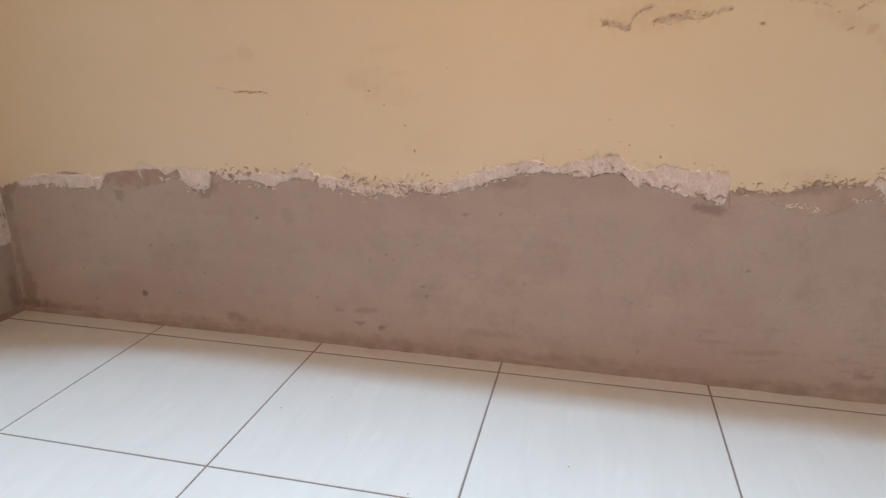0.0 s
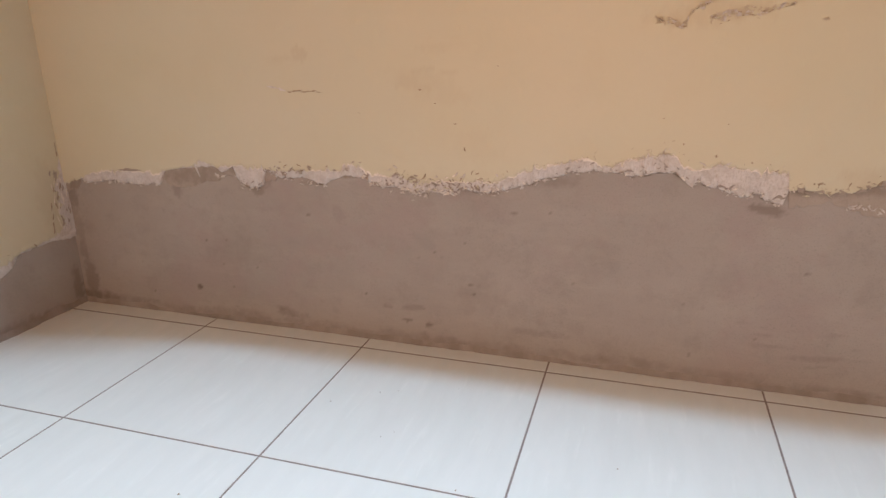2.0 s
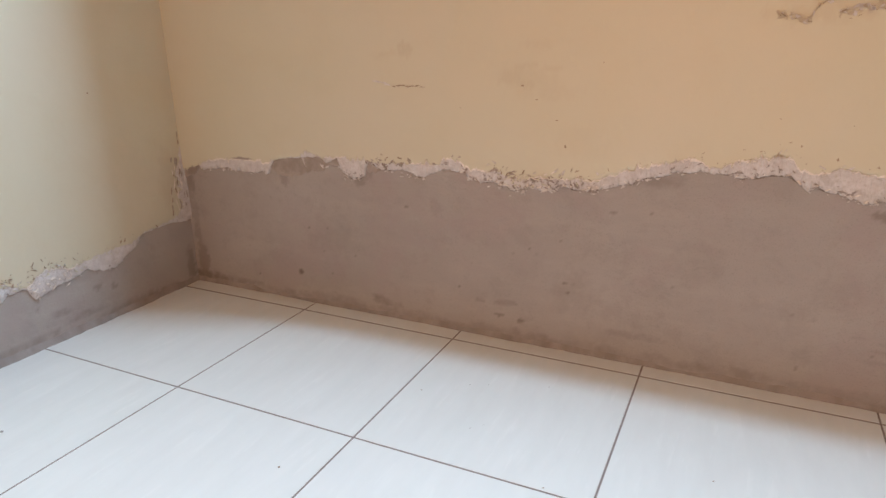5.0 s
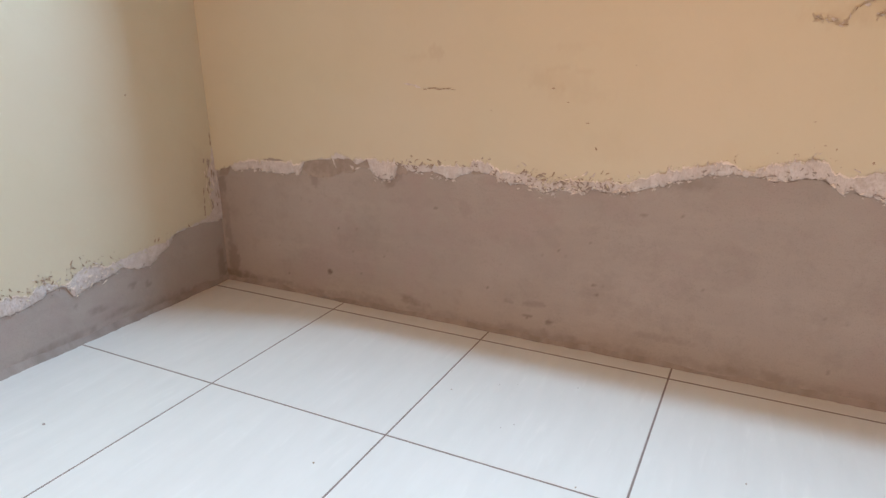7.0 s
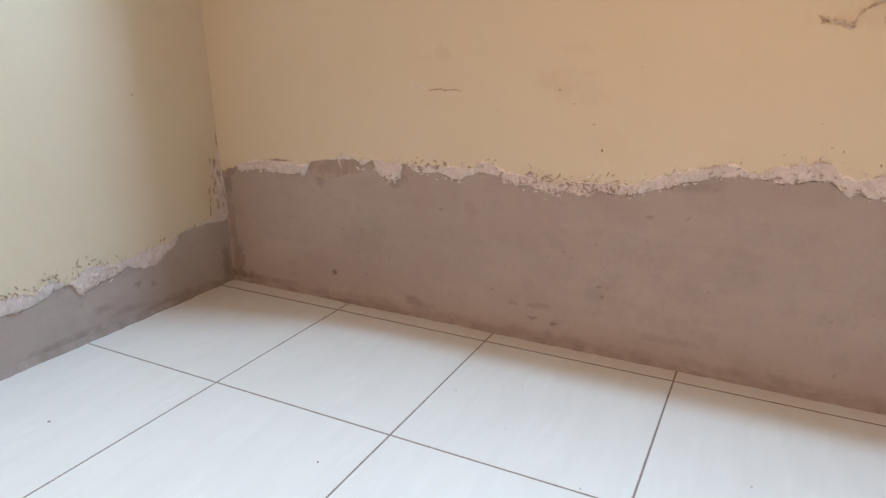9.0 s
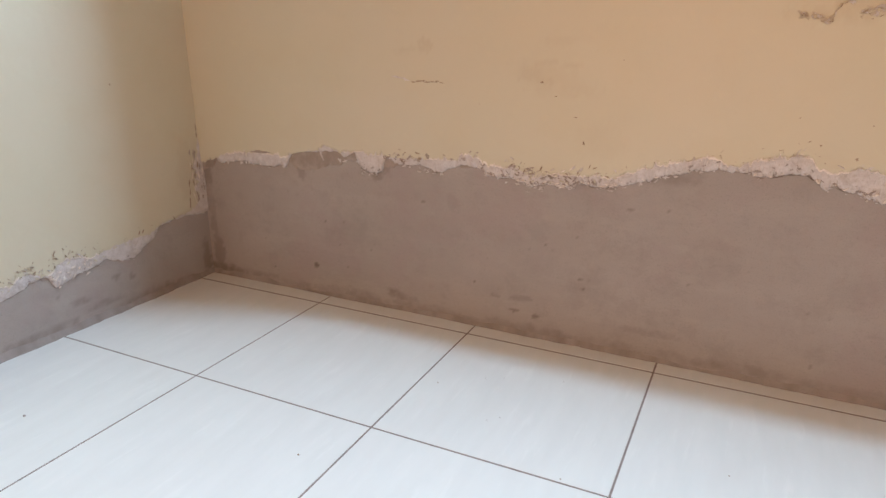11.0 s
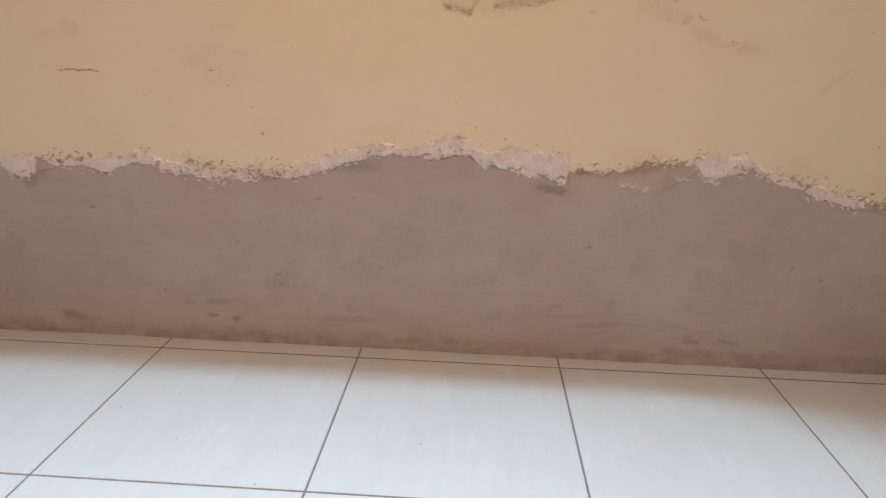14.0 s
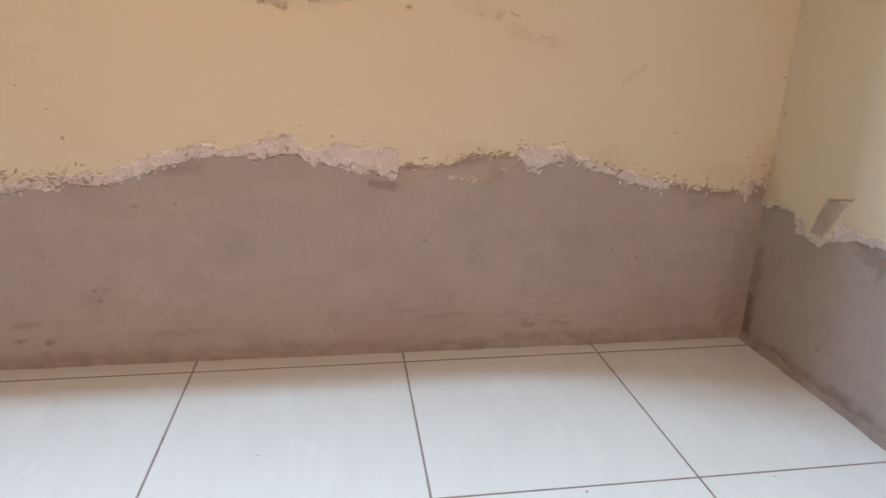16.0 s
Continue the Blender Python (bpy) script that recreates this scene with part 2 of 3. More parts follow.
tagged(wall_west, "cream yellow side wall with low grey cement band", "wall", kind="structure")
wall_east = boxes("wall_east", PAINT, [(RIGHT + 0.004, RIGHT + 0.16, SOUTH - THICK, wy0, -0.1, 1.0)])
tagged(wall_east, "cream yellow side wall with grey cement band and smear", "wall", kind="structure")
for side, x0, x1 in ((wall_west, -0.16, 0.0), (wall_east, RIGHT, RIGHT + 0.16)):
    boxes("upper_wall", DARK_WALL, [(x0, x1, SOUTH - THICK, wy0, 1.0, CEIL)], side, "unseen dark brown wall above the cream paint, cuts bounced light")
wall_south = boxes("wall_south", DARK_WALL, [
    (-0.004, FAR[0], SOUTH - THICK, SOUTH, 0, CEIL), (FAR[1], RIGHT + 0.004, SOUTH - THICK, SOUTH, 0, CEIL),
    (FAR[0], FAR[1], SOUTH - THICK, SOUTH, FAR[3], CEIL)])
tagged(wall_south, "added unseen brown wall with an opening for warm light", "wall", kind="structure")

# ---- the broken coats on the north wall ----
PAINT_EDGE = [(-0.01, 0.305), (0.0, 0.31), (0.066, 0.327), (0.085, 0.339), (0.163, 0.349), (0.26, 0.350), (0.291, 0.345), (0.31, 0.357), (0.387, 0.370),
              (0.407, 0.384), (0.452, 0.371), (0.513, 0.379), (0.524, 0.372), (0.60, 0.369), (0.69, 0.374), (0.752, 0.378), (0.762, 0.392),
              (0.80, 0.386), (0.828, 0.371), (0.89, 0.372), (0.92, 0.356), (0.968, 0.366), (1.072, 0.369), (1.144, 0.393), (1.179, 0.404),
              (1.238, 0.420), (1.264, 0.419), (1.285, 0.409), (1.357, 0.431), (1.405, 0.438), (1.416, 0.419), (1.436, 0.411), (1.486, 0.422),
              (1.541, 0.411), (1.588, 0.411), (1.592, 0.385), (1.66, 0.380), (1.70, 0.388), (1.737, 0.404), (1.804, 0.400), (1.835, 0.418), (1.909, 0.414),
              (1.952, 0.391), (2.03, 0.374), (2.075, 0.358), (2.12, 0.350), (2.166, 0.337), (2.25, 0.328), (2.295, 0.331), (2.316, 0.341), (2.35, 0.345)]
PUTTY_EDGE = [(-0.01, 0.325), (0.05, 0.335), (0.075, 0.316), (0.15, 0.327), (0.198, 0.320), (0.25, 0.318), (0.272, 0.327), (0.284, 0.319), (0.31, 0.36),
              (0.445, 0.372), (0.458, 0.360), (0.492, 0.372), (0.501, 0.344), (0.520, 0.336), (0.536, 0.330), (0.562, 0.336), (0.574, 0.368), (0.609, 0.357), (0.675, 0.358), (0.70, 0.346),
              (0.714, 0.346), (0.758, 0.367), (0.811, 0.363), (0.82, 0.347), (0.871, 0.348), (0.913, 0.338), (0.992, 0.342), (1.009, 0.354),
              (1.067, 0.346), (1.106, 0.356), (1.18, 0.384), (1.229, 0.397), (1.28, 0.400), (1.351, 0.395), (1.408, 0.407), (1.436, 0.380),
              (1.452, 0.388), (1.524, 0.367), (1.55, 0.372), (1.558, 0.361), (1.586, 0.356), (1.594, 0.392), (1.70, 0.396), (1.74, 0.412), (1.815, 0.405), (1.838, 0.378),
              (1.856, 0.375), (1.916, 0.399), (1.953, 0.376), (2.008, 0.362), (2.04, 0.348), (2.10, 0.336), (2.125, 0.334), (2.14, 0.360), (2.285, 0.362), (2.298, 0.305), (2.308, 0.322), (2.318, 0.356), (2.36, 0.366)]
OLD_EDGE = [(-0.01, 0.285), (0.04, 0.298), (0.08, 0.345), (0.29, 0.345), (0.30, 0.335), (0.315, 0.322), (0.36, 0.320), (0.40, 0.330), (0.44, 0.338), (0.47, 0.352), (0.555, 0.352), (0.57, 0.345), (0.60, 0.352), (0.66, 0.375),
            (0.74, 0.38), (0.76, 0.362), (0.80, 0.37), (0.90, 0.37), (0.92, 0.345), (0.98, 0.35), (1.02, 0.38), (1.18, 0.40), (1.59, 0.41), (1.596, 0.351),
            (1.657, 0.366), (1.69, 0.352), (1.746, 0.340), (1.80, 0.372), (1.86, 0.41), (1.96, 0.40), (2.115, 0.333), (2.175, 0.321), (2.213, 0.319), (2.253, 0.306), (2.294, 0.294), (2.31, 0.302), (2.35, 0.30)]

# marks on the cement; the one at 1.565 paints shade under the putty lip
low_marks = [(0.357, 0.075, 0.008, 0.006, 0, 1.0), (0.842, 0.081, 0.013, 0.005, 0, 0.32), (0.906, 0.085, 0.026, 0.006, 4, 0.3), (0.889, 0.055, 0.014, 0.005, 5, 0.6),
             (0.94, 0.05, 0.009, 0.005, 0, 0.7), (0.60, 0.036, 0.045, 0.012, -8, 0.5), (0.741, 0.28, 0.016, 0.022, 0, 0.14), (1.17, 0.060, 0.07, 0.008, 0, 0.3),
             (1.859, 0.049, 0.016, 0.006, 0, 0.42), (1.93, 0.052, 0.02, 0.005, -8, 0.36), (1.565, 0.346, 0.030, 0.009, -8, 0.55),
             (1.2, 0.375, 0.05, 0.012, 12, 0.35), (0.33, 0.31, 0.014, 0.02, 20, 0.35)]
# the two marks by the right corner hold damp and painted corner shade
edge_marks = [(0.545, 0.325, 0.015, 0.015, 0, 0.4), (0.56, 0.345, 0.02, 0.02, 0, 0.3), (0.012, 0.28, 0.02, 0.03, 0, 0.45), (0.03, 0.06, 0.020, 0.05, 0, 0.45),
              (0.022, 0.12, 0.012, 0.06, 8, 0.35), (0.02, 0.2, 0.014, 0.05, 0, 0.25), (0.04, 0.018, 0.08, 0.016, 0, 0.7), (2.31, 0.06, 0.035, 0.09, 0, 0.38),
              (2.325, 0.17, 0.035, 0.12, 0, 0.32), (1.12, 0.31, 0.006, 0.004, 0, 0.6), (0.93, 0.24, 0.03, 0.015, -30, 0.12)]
faint_marks = [(1.05, 0.13, 0.06, 0.05, 0, 0.16), (1.5, 0.20, 0.07, 0.03, 20, 0.12), (1.28, 0.23, 0.05, 0.05, 30, 0.14), (1.75, 0.20, 0.03, 0.035, 30, 0.09),
               (0.46, 0.17, 0.07, 0.05, 10, 0.12), (1.95, 0.22, 0.05, 0.06, 0, 0.14), (1.68, 0.075, 0.05, 0.006, 6, 0.3), (1.6, 0.09, 0.04, 0.005, 3, 0.28)]
damp_and_shade = low_marks + edge_marks + faint_marks + [(random.uniform(1.45, 1.95), random.uniform(0.05, 0.13), random.uniform(0.012, 0.03), random.uniform(0.0014, 0.003), random.uniform(-8, 10), random.uniform(0.08, 0.22)) for _ in range(22)] + [(random.uniform(0.1, 2.3), random.uniform(0.04, 0.34), random.uniform(0.0015, 0.004), random.uniform(0.0015, 0.003), 0, random.uniform(0.3, 0.8)) for _ in range(60)]
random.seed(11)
for i in range(34):                      # a broken dark line just over the floor
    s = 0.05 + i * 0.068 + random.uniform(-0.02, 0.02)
    damp_and_shade.append((s, random.uniform(0.006, 0.02), random.uniform(0.035, 0.07), random.uniform(0.010, 0.018), random.uniform(-3, 3), random.uniform(0.24, 0.42)))
cement_band = coat("cement_band", wall_north, CEMENT, north, -0.002, RIGHT + 0.002, lambda s: -0.002, 0.47, 0.001, -0.001, 0.005, 0.005, damp_and_shade, 0.0022, 4, "grey trowelled cement render with marks of dampness and painted shade")
old_marks = [(0.375, 0.350, 0.085, 0.024, 6, 0.40), (0.44, 0.360, 0.04, 0.018, 0, 0.34), (0.505, 0.370, 0.045, 0.014, 0, 0.36), (0.79, 0.362, 0.045, 0.016, 0, 0.36), (0.035, 0.31, 0.02, 0.014, 0, 0.4),
             (1.72, 0.392, 0.06, 0.012, 10, 0.35), (1.63, 0.378, 0.04, 0.008, 0, 0.3), (2.22, 0.326, 0.07, 0.012, -4, 0.35), (2.32, 0.325, 0.02, 0.02, 0, 0.4)]
coat("old_render", wall_north, OLD, north, -0.002, RIGHT + 0.002, profile(OLD_EDGE, 5, 0.007, 50), 0.48, 0.0007, 0.0019, 0.0025, 0.006, old_marks, 0.0004, 5, "brown older render bared under the paint")
coat("putty_coat", wall_north, PUTTY, north, -0.002, RIGHT + 0.002, profile(PUTTY_EDGE, 2, 0.0052, 50, 60, 0.006), 0.52, 0.0050, 0.0010, 0.0012, 0.03, (), 0.0010, 6, "chipped white putty layer")
soil = [(0.94, 0.546, 0.02, 0.006, 0, 0.2), (0.905, 0.556, 0.025, 0.012, 10, 0.16), (0.94, 0.58, 0.03, 0.006, 8, 0.14), (0.99, 0.575, 0.02, 0.004, 0, 0.14), (0.96, 0.55, 0.09, 0.03, -10, 0.10), (0.63, 0.60, 0.04, 0.010, 6, 0.14), (0.68, 0.61, 0.015, 0.02, 40, 0.2), (0.97, 0.62, 0.05, 0.008, 0, 0.1), (1.05, 0.44, 0.05, 0.04, 0, 0.07),
        (1.44, 0.672, 0.10, 0.025, 6, 0.22), (1.73, 0.66, 0.05, 0.015, -15, 0.22), (1.80, 0.625, 0.03, 0.012, -25, 0.2), (1.875, 0.605, 0.035, 0.010, -5, 0.28), (1.765, 0.648, 0.012, 0.006, 20, 0.45), (2.03, 0.555, 0.03, 0.006, 40, 0.2),
        (2.0, 0.40, 0.05, 0.03, 0, 0.18), (2.25, 0.36, 0.07, 0.03, 0, 0.2), (2.33, 0.38, 0.03, 0.06, 0, 0.25), (1.72, 0.41, 0.06, 0.02, 0, 0.2)]
coat("paint_coat", wall_north, PAINT, north, -0.002, RIGHT + 0.002, profile(PAINT_EDGE, 9, 0.0052, 70, 150, 0.009), WIN[2], 0.0014, 0.0060, 0.0015, 0.009, soil, 0.0016, 7, "cream yellow paint with flaking lower edge")

# ---- side walls ----
WEST_PAINT = [(-0.010, 0.210), (0.030, 0.205), (0.050, 0.192), (0.113, 0.182), (0.156, 0.179), (0.187, 0.165), (0.227, 0.164), (0.265, 0.164), (0.303, 0.159), (0.340, 0.154), (0.358, 0.150), (0.384, 0.161), (0.414, 0.168), (0.443, 0.155), (0.461, 0.142), (0.506, 0.163), (0.542, 0.146), (0.571, 0.157), (0.596, 0.158), (0.900, 0.160), (2.660, 0.150)]
WEST_PUTTY = [(-0.010, 0.176), (0.012, 0.172), (0.057, 0.177), (0.068, 0.181), (0.120, 0.179), (0.164, 0.176), (0.183, 0.149), (0.212, 0.138), (0.249, 0.117), (0.298, 0.125), (0.319, 0.138), (0.345, 0.129), (0.368, 0.126), (0.396, 0.125), (0.414, 0.118), (0.447, 0.111), (0.453, 0.120), (0.461, 0.141), (0.476, 0.142), (0.503, 0.140), (0.512, 0.131), (0.537, 0.126), (0.552, 0.122), (0.574, 0.121), (0.603, 0.125), (0.900, 0.130), (2.660, 0.120)]
EAST_PAINT = [(-0.01, 0.312), (0.0, 0.31), (0.03, 0.299), (0.067, 0.312), (0.102, 0.310), (0.115, 0.307), (0.119, 0.292), (0.146, 0.297), (0.155, 0.275), (0.215, 0.285), (0.228, 0.318), (0.255, 0.314), (0.304, 0.314), (0.336, 0.319), (0.6, 0.32), (2.66, 0.31)]
EAST_PUTTY = [(-0.01, 0.325), (0.03, 0.310), (0.067, 0.322), (0.112, 0.316), (0.125, 0.267), (0.154, 0.270), (0.187, 0.263), (0.203, 0.279), (0.26, 0.294), (0.27, 0.303), (0.296, 0.300), (0.336, 0.308), (0.6, 0.30), (2.66, 0.29)]
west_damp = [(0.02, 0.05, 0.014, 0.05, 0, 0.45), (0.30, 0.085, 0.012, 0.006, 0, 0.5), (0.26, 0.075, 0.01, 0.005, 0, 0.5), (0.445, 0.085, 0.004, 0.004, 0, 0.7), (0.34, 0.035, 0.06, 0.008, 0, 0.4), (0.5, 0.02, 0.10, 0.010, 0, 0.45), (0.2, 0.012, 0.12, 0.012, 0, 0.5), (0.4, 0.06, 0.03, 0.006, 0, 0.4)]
east_marks = [(0.02, 0.05, 0.025, 0.06, 0, 0.8), (0.03, 0.15, 0.015, 0.08, 0, 0.4), (0.15, 0.016, 0.08, 0.016, 0, 0.6), (0.32, 0.02, 0.09, 0.018, 0, 0.6), (0.24, 0.08, 0.008, 0.008, 0, 0.5), (0.30, 0.285, 0.03, 0.02, -30, 0.4), (0.33, 0.27, 0.012, 0.02, 0, 0.5)]
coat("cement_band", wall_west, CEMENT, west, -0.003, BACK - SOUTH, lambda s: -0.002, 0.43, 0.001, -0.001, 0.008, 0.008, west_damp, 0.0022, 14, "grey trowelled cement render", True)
coat("putty_coat", wall_west, PUTTY, west, -0.003, BACK - SOUTH, profile(WEST_PUTTY, 12, 0.004, 70, 90, 0.003), 0.45, 0.0022, 0.0006, 0.003, 0.03, (), 0.001, 16, "chipped white putty layer", True)
coat("paint_coat", wall_west, PAINT, west, -0.003, BACK - SOUTH, profile(WEST_PAINT, 19, 0.004, 70, 90, 0.005), 1.0, 0.0010, 0.0028, 0.0025, 0.014, ((0.06, 0.3, 0.03, 0.08, 0, 0.12),), 0.0016, 17, "cream yellow paint with flaking lower edge", True)
coat("cement_band", wall_east, CEMENT, east, -0.003, BACK - SOUTH, lambda s: -0.002, 0.43, 0.001, -0.001, 0.008, 0.008, east_marks, 0.0022, 24, "grey trowelled cement render")
coat("putty_coat", wall_east, PUTTY, east, -0.003, BACK - SOUTH, profile(EAST_PUTTY, 22, 0.005, 55), 0.45, 0.0040, 0.0006, 0.003, 0.03, (), 0.001, 26, "chipped white putty layer")
coat("paint_coat", wall_east, PAINT, east, -0.003, BACK - SOUTH, profile(EAST_PAINT, 29, 0.005, 60, 120, 0.008), 1.0, 0.0014, 0.0046, 0.0025, 0.014, ((0.02, 0.36, 0.02, 0.05, 0, 0.35), (0.05, 0.34, 0.02, 0.03, 0, 0.2)), 0.0016, 27, "cream yellow paint with flaking lower edge")


# ---- torn rims, chips and peeled places on the walls ----
def rim(parent, place, edge, ranges, out, seed, flip=False):
    """Curled white lips along the torn lower edge of the paint."""
    verts, faces = [], []
    for a, b in ranges:
        n = int((b - a) / 0.002)
        first = len(verts)
        for i in range(n + 1):
            s = a + (b - a) * i / n
            z = edge(s)
            w = max(0.0, 0.3 + 1.3 * rough(s, seed, 35, 3)) * 0.0042
            c = 0.0004 + 0.0016 * max(0.0, rough(s, seed + 5, 60, 2) + 0.3)
            verts += [place(s, z - 0.0012, out - 0.001), place(s, z - 0.0006, out + c), place(s, z + w, out + c * 0.4 - 0.0003)]
        for i in range(n):
            k = first + i * 3
            for j in range(2):
                f = (k + j, k + j + 3, k + j + 4, k + j + 1)
                faces.append(f[::-1] if flip else f)
    return link_mesh("torn_rim", verts, faces, RIM, parent, "curled white torn edge of the paint", True)


paint_low = profile(PAINT_EDGE, 9, 0.0052, 70, 150, 0.009)
rim(wall_north, north, paint_low, ((0.09, 0.30), (0.46, 0.56), (0.68, 0.87), (0.91, 1.59), (1.81, 2.14)), 0.0076, 41)
west_low = profile(WEST_PAINT, 19, 0.004, 70, 90, 0.005)
rim(wall_west, west, west_low, ((0.34, 0.47), (0.52, 0.66)), 0.0038, 43, True)
east_low = profile(EAST_PAINT, 29, 0.005, 60, 120, 0.008)
rim(wall_east, east, east_low, ((0.01, 0.15), (0.23, 0.45)), 0.0060, 45)

random.seed(21)


def fray(place, edge, ranges, out, up=0.018):
    """Small slivers scattered over a torn edge: (s, z, half length, half height, turn, out)."""
    got = []
    for a, b, count in ranges:
        for _ in range(count):
            s = random.uniform(a, b)
            l = 0.0012 + 0.0048 * random.random() ** 2.2
            got.append((s, edge(s) + 0.002 + up * random.random() ** 1.8, l, l * random.uniform(0.16, 0.4), random.choice((1, 1, 1, -1)) * random.uniform(12, 70), out))
    return got


OUT = 0.0080
slits = fray(north, paint_low, ((0.60, 0.73, 12), (0.86, 1.12, 32), (1.12, 1.6, 10), (1.60, 1.83, 14), (1.86, 1.96, 6), (1.98, 2.34, 20)), OUT)
flecks("dark_flake_marks", wall_north, CHIP, north, slits, "small dark scratches in the paint over the torn edge", True)
flecks("white_flake_marks", wall_north, PUTTY, north, fray(north, paint_low, ((0.60, 0.73, 5), (0.86, 1.12, 26), (1.3, 1.6, 8), (2.0, 2.34, 10)), OUT, 0.014), "small white nicks in the paint", True)
flecks("bare_patches", wall_north, OLD, north, [(s, paint_low(s) + 0.001, random.uniform(0.004, 0.009), random.uniform(0.002, 0.004), random.uniform(-20, 20), OUT - 0.0004)
                                               for s in (0.66, 0.74, 0.88, 1.61, 1.64, 1.67, 1.70, 1.73, 1.76, 1.79, 1.99, 2.02, 2.16, 2.20, 2.24, 2.27, 2.31, 2.335)], "brown render showing where paint fell away", True)

putty_low = profile(PUTTY_EDGE, 2, 0.0052, 50, 60, 0.006)


def ragged(edge, count, a, b, spread, out, small=0.002, large=0.008, flat=0.5, side=0):
    """Scraps lying along a broken line."""
    got = []
    for _ in range(count):
        s = random.uniform(a, b)
        l = small + (large - small) * random.random() ** 2
        d = random.gauss(0, spread)
        got.append((s, edge(s) + (side * abs(d) + side * 0.5 * l if side else d), l, l * random.uniform(0.25, flat), random.uniform(-60, 60), out))
    return got


flecks("putty_scraps", wall_north, PUTTY, north, ragged(putty_low, 12, 0.05, 0.28, 0.002, 0.0022, 0.0015, 0.005, 0.8, side=-1) + ragged(putty_low, 30, 0.44, 0.72, 0.005, 0.0022, side=-1) + ragged(putty_low, 30, 0.80, 1.12, 0.004, 0.0022, 0.0015, 0.006, 0.7, side=-1)
       + ragged(putty_low, 34, 1.12, 1.60, 0.002, 0.0022, 0.0015, 0.005, 0.8, side=-1) + ragged(putty_low, 40, 1.80, 2.13, 0.003, 0.0022, side=-1), "ragged scraps of white putty", True)
flecks("cement_scraps", wall_north, CEMENT, north, ragged(putty_low, 18, 0.40, 0.62, 0.007, 0.0068, 0.0015, 0.006, side=1) + ragged(putty_low, 30, 0.74, 1.06, 0.007, 0.0066, 0.0015, 0.007, side=1) + ragged(putty_low, 30, 1.10, 1.62, 0.006, 0.0066, side=1), "cement smeared over the torn edge", True)
flecks("paint_scraps", wall_north, PAINT, north, ragged(paint_low, 40, 0.85, 1.12, 0.006, 0.0072, 0.0015, 0.006) + ragged(paint_low, 16, 1.60, 1.84, 0.003, 0.0072, 0.002, 0.008, 0.35) + ragged(paint_low, 8, 1.96, 2.34, 0.003, 0.0072, 0.002, 0.008, 0.35), "scraps of cream paint left on the wall", True)
flecks("brown_scraps", wall_north, OLD, north, ragged(paint_low, 16, 0.55, 0.70, 0.006, 0.0078, 0.003, 0.008) + ragged(paint_low, 14, 0.76, 0.92, 0.007, 0.0078, 0.003, 0.008) + ragged(paint_low, 34, 1.60, 1.85, 0.003, 0.0078, 0.0016, 0.008, 0.4)
       + ragged(paint_low, 44, 1.95, 2.345, 0.0035, 0.0078, 0.0016, 0.008, 0.4), "brown undercoat along the torn edge", True)
flecks("light_slivers", wall_north, RIM, north, [(0.968 + 0.016 * i, 0.368 + 0.006 * i, 0.006, 0.0016, 22 + 9 * i, 0.0082) for i in range(3)] + ragged(putty_low, 14, 0.80, 1.10, 0.005, 0.0076, 0.002, 0.006, 0.3, side=1) + ragged(putty_low, 14, 1.40, 1.60, 0.003, 0.0072, 0.002, 0.006, 0.3, side=1)
       + ragged(paint_low, 36, 1.12, 1.60, 0.003, 0.0082, 0.0012, 0.004, 0.4), "thin bright slivers of lifted putty", True)

random.seed(47)
flecks("bright_nicks", wall_north, RIM, north, ragged(putty_low, 26, 0.06, 0.29, 0.0015, 0.0068, 0.0010, 0.0040, 0.3, side=1) + ragged(putty_low, 60, 0.80, 1.10, 0.004, 0.0070, 0.0012, 0.0055, 0.3, side=1)
       + ragged(putty_low, 50, 1.12, 1.59, 0.0015, 0.0068, 0.0010, 0.0045, 0.3, side=1) + ragged(paint_low, 50, 1.30, 1.59, 0.0016, 0.0084, 0.0010, 0.0036, 0.35) + ragged(putty_low, 36, 1.84, 2.13, 0.002, 0.0070, 0.0012, 0.0050, 0.3, side=1), "fine bright nicks along the broken putty", True)
flecks("putty_hollows", wall_north, OLD, north, ragged(putty_low, 40, 0.82, 1.10, 0.007, 0.0067, 0.0012, 0.0050, 0.45, side=1) + ragged(putty_low, 22, 1.30, 1.59, 0.009, 0.0067, 0.0010, 0.0035, 0.4, side=1) + ragged(putty_low, 16, 1.84, 1.95, 0.008, 0.0067, 0.0012, 0.0050, 0.35, side=1), "brown hollows in the putty", True)
# dark slivers stand in for the shade under the putty lip
lip_shades = [(s, putty_low(s) - 0.0012, random.uniform(0.005, 0.010), random.uniform(0.0005, 0.0010), math.degrees(math.atan2(putty_low(s + 0.012) - putty_low(s - 0.012), 0.024)), 0.0016)
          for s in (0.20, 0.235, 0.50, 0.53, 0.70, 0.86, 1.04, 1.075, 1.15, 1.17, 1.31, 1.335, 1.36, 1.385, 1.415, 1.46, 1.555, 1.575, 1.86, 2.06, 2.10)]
flecks("lip_shade_line", wall_north, LIP_SHADE, north, lip_shades, "thin dark slivers painting the shade under the putty lip", True)

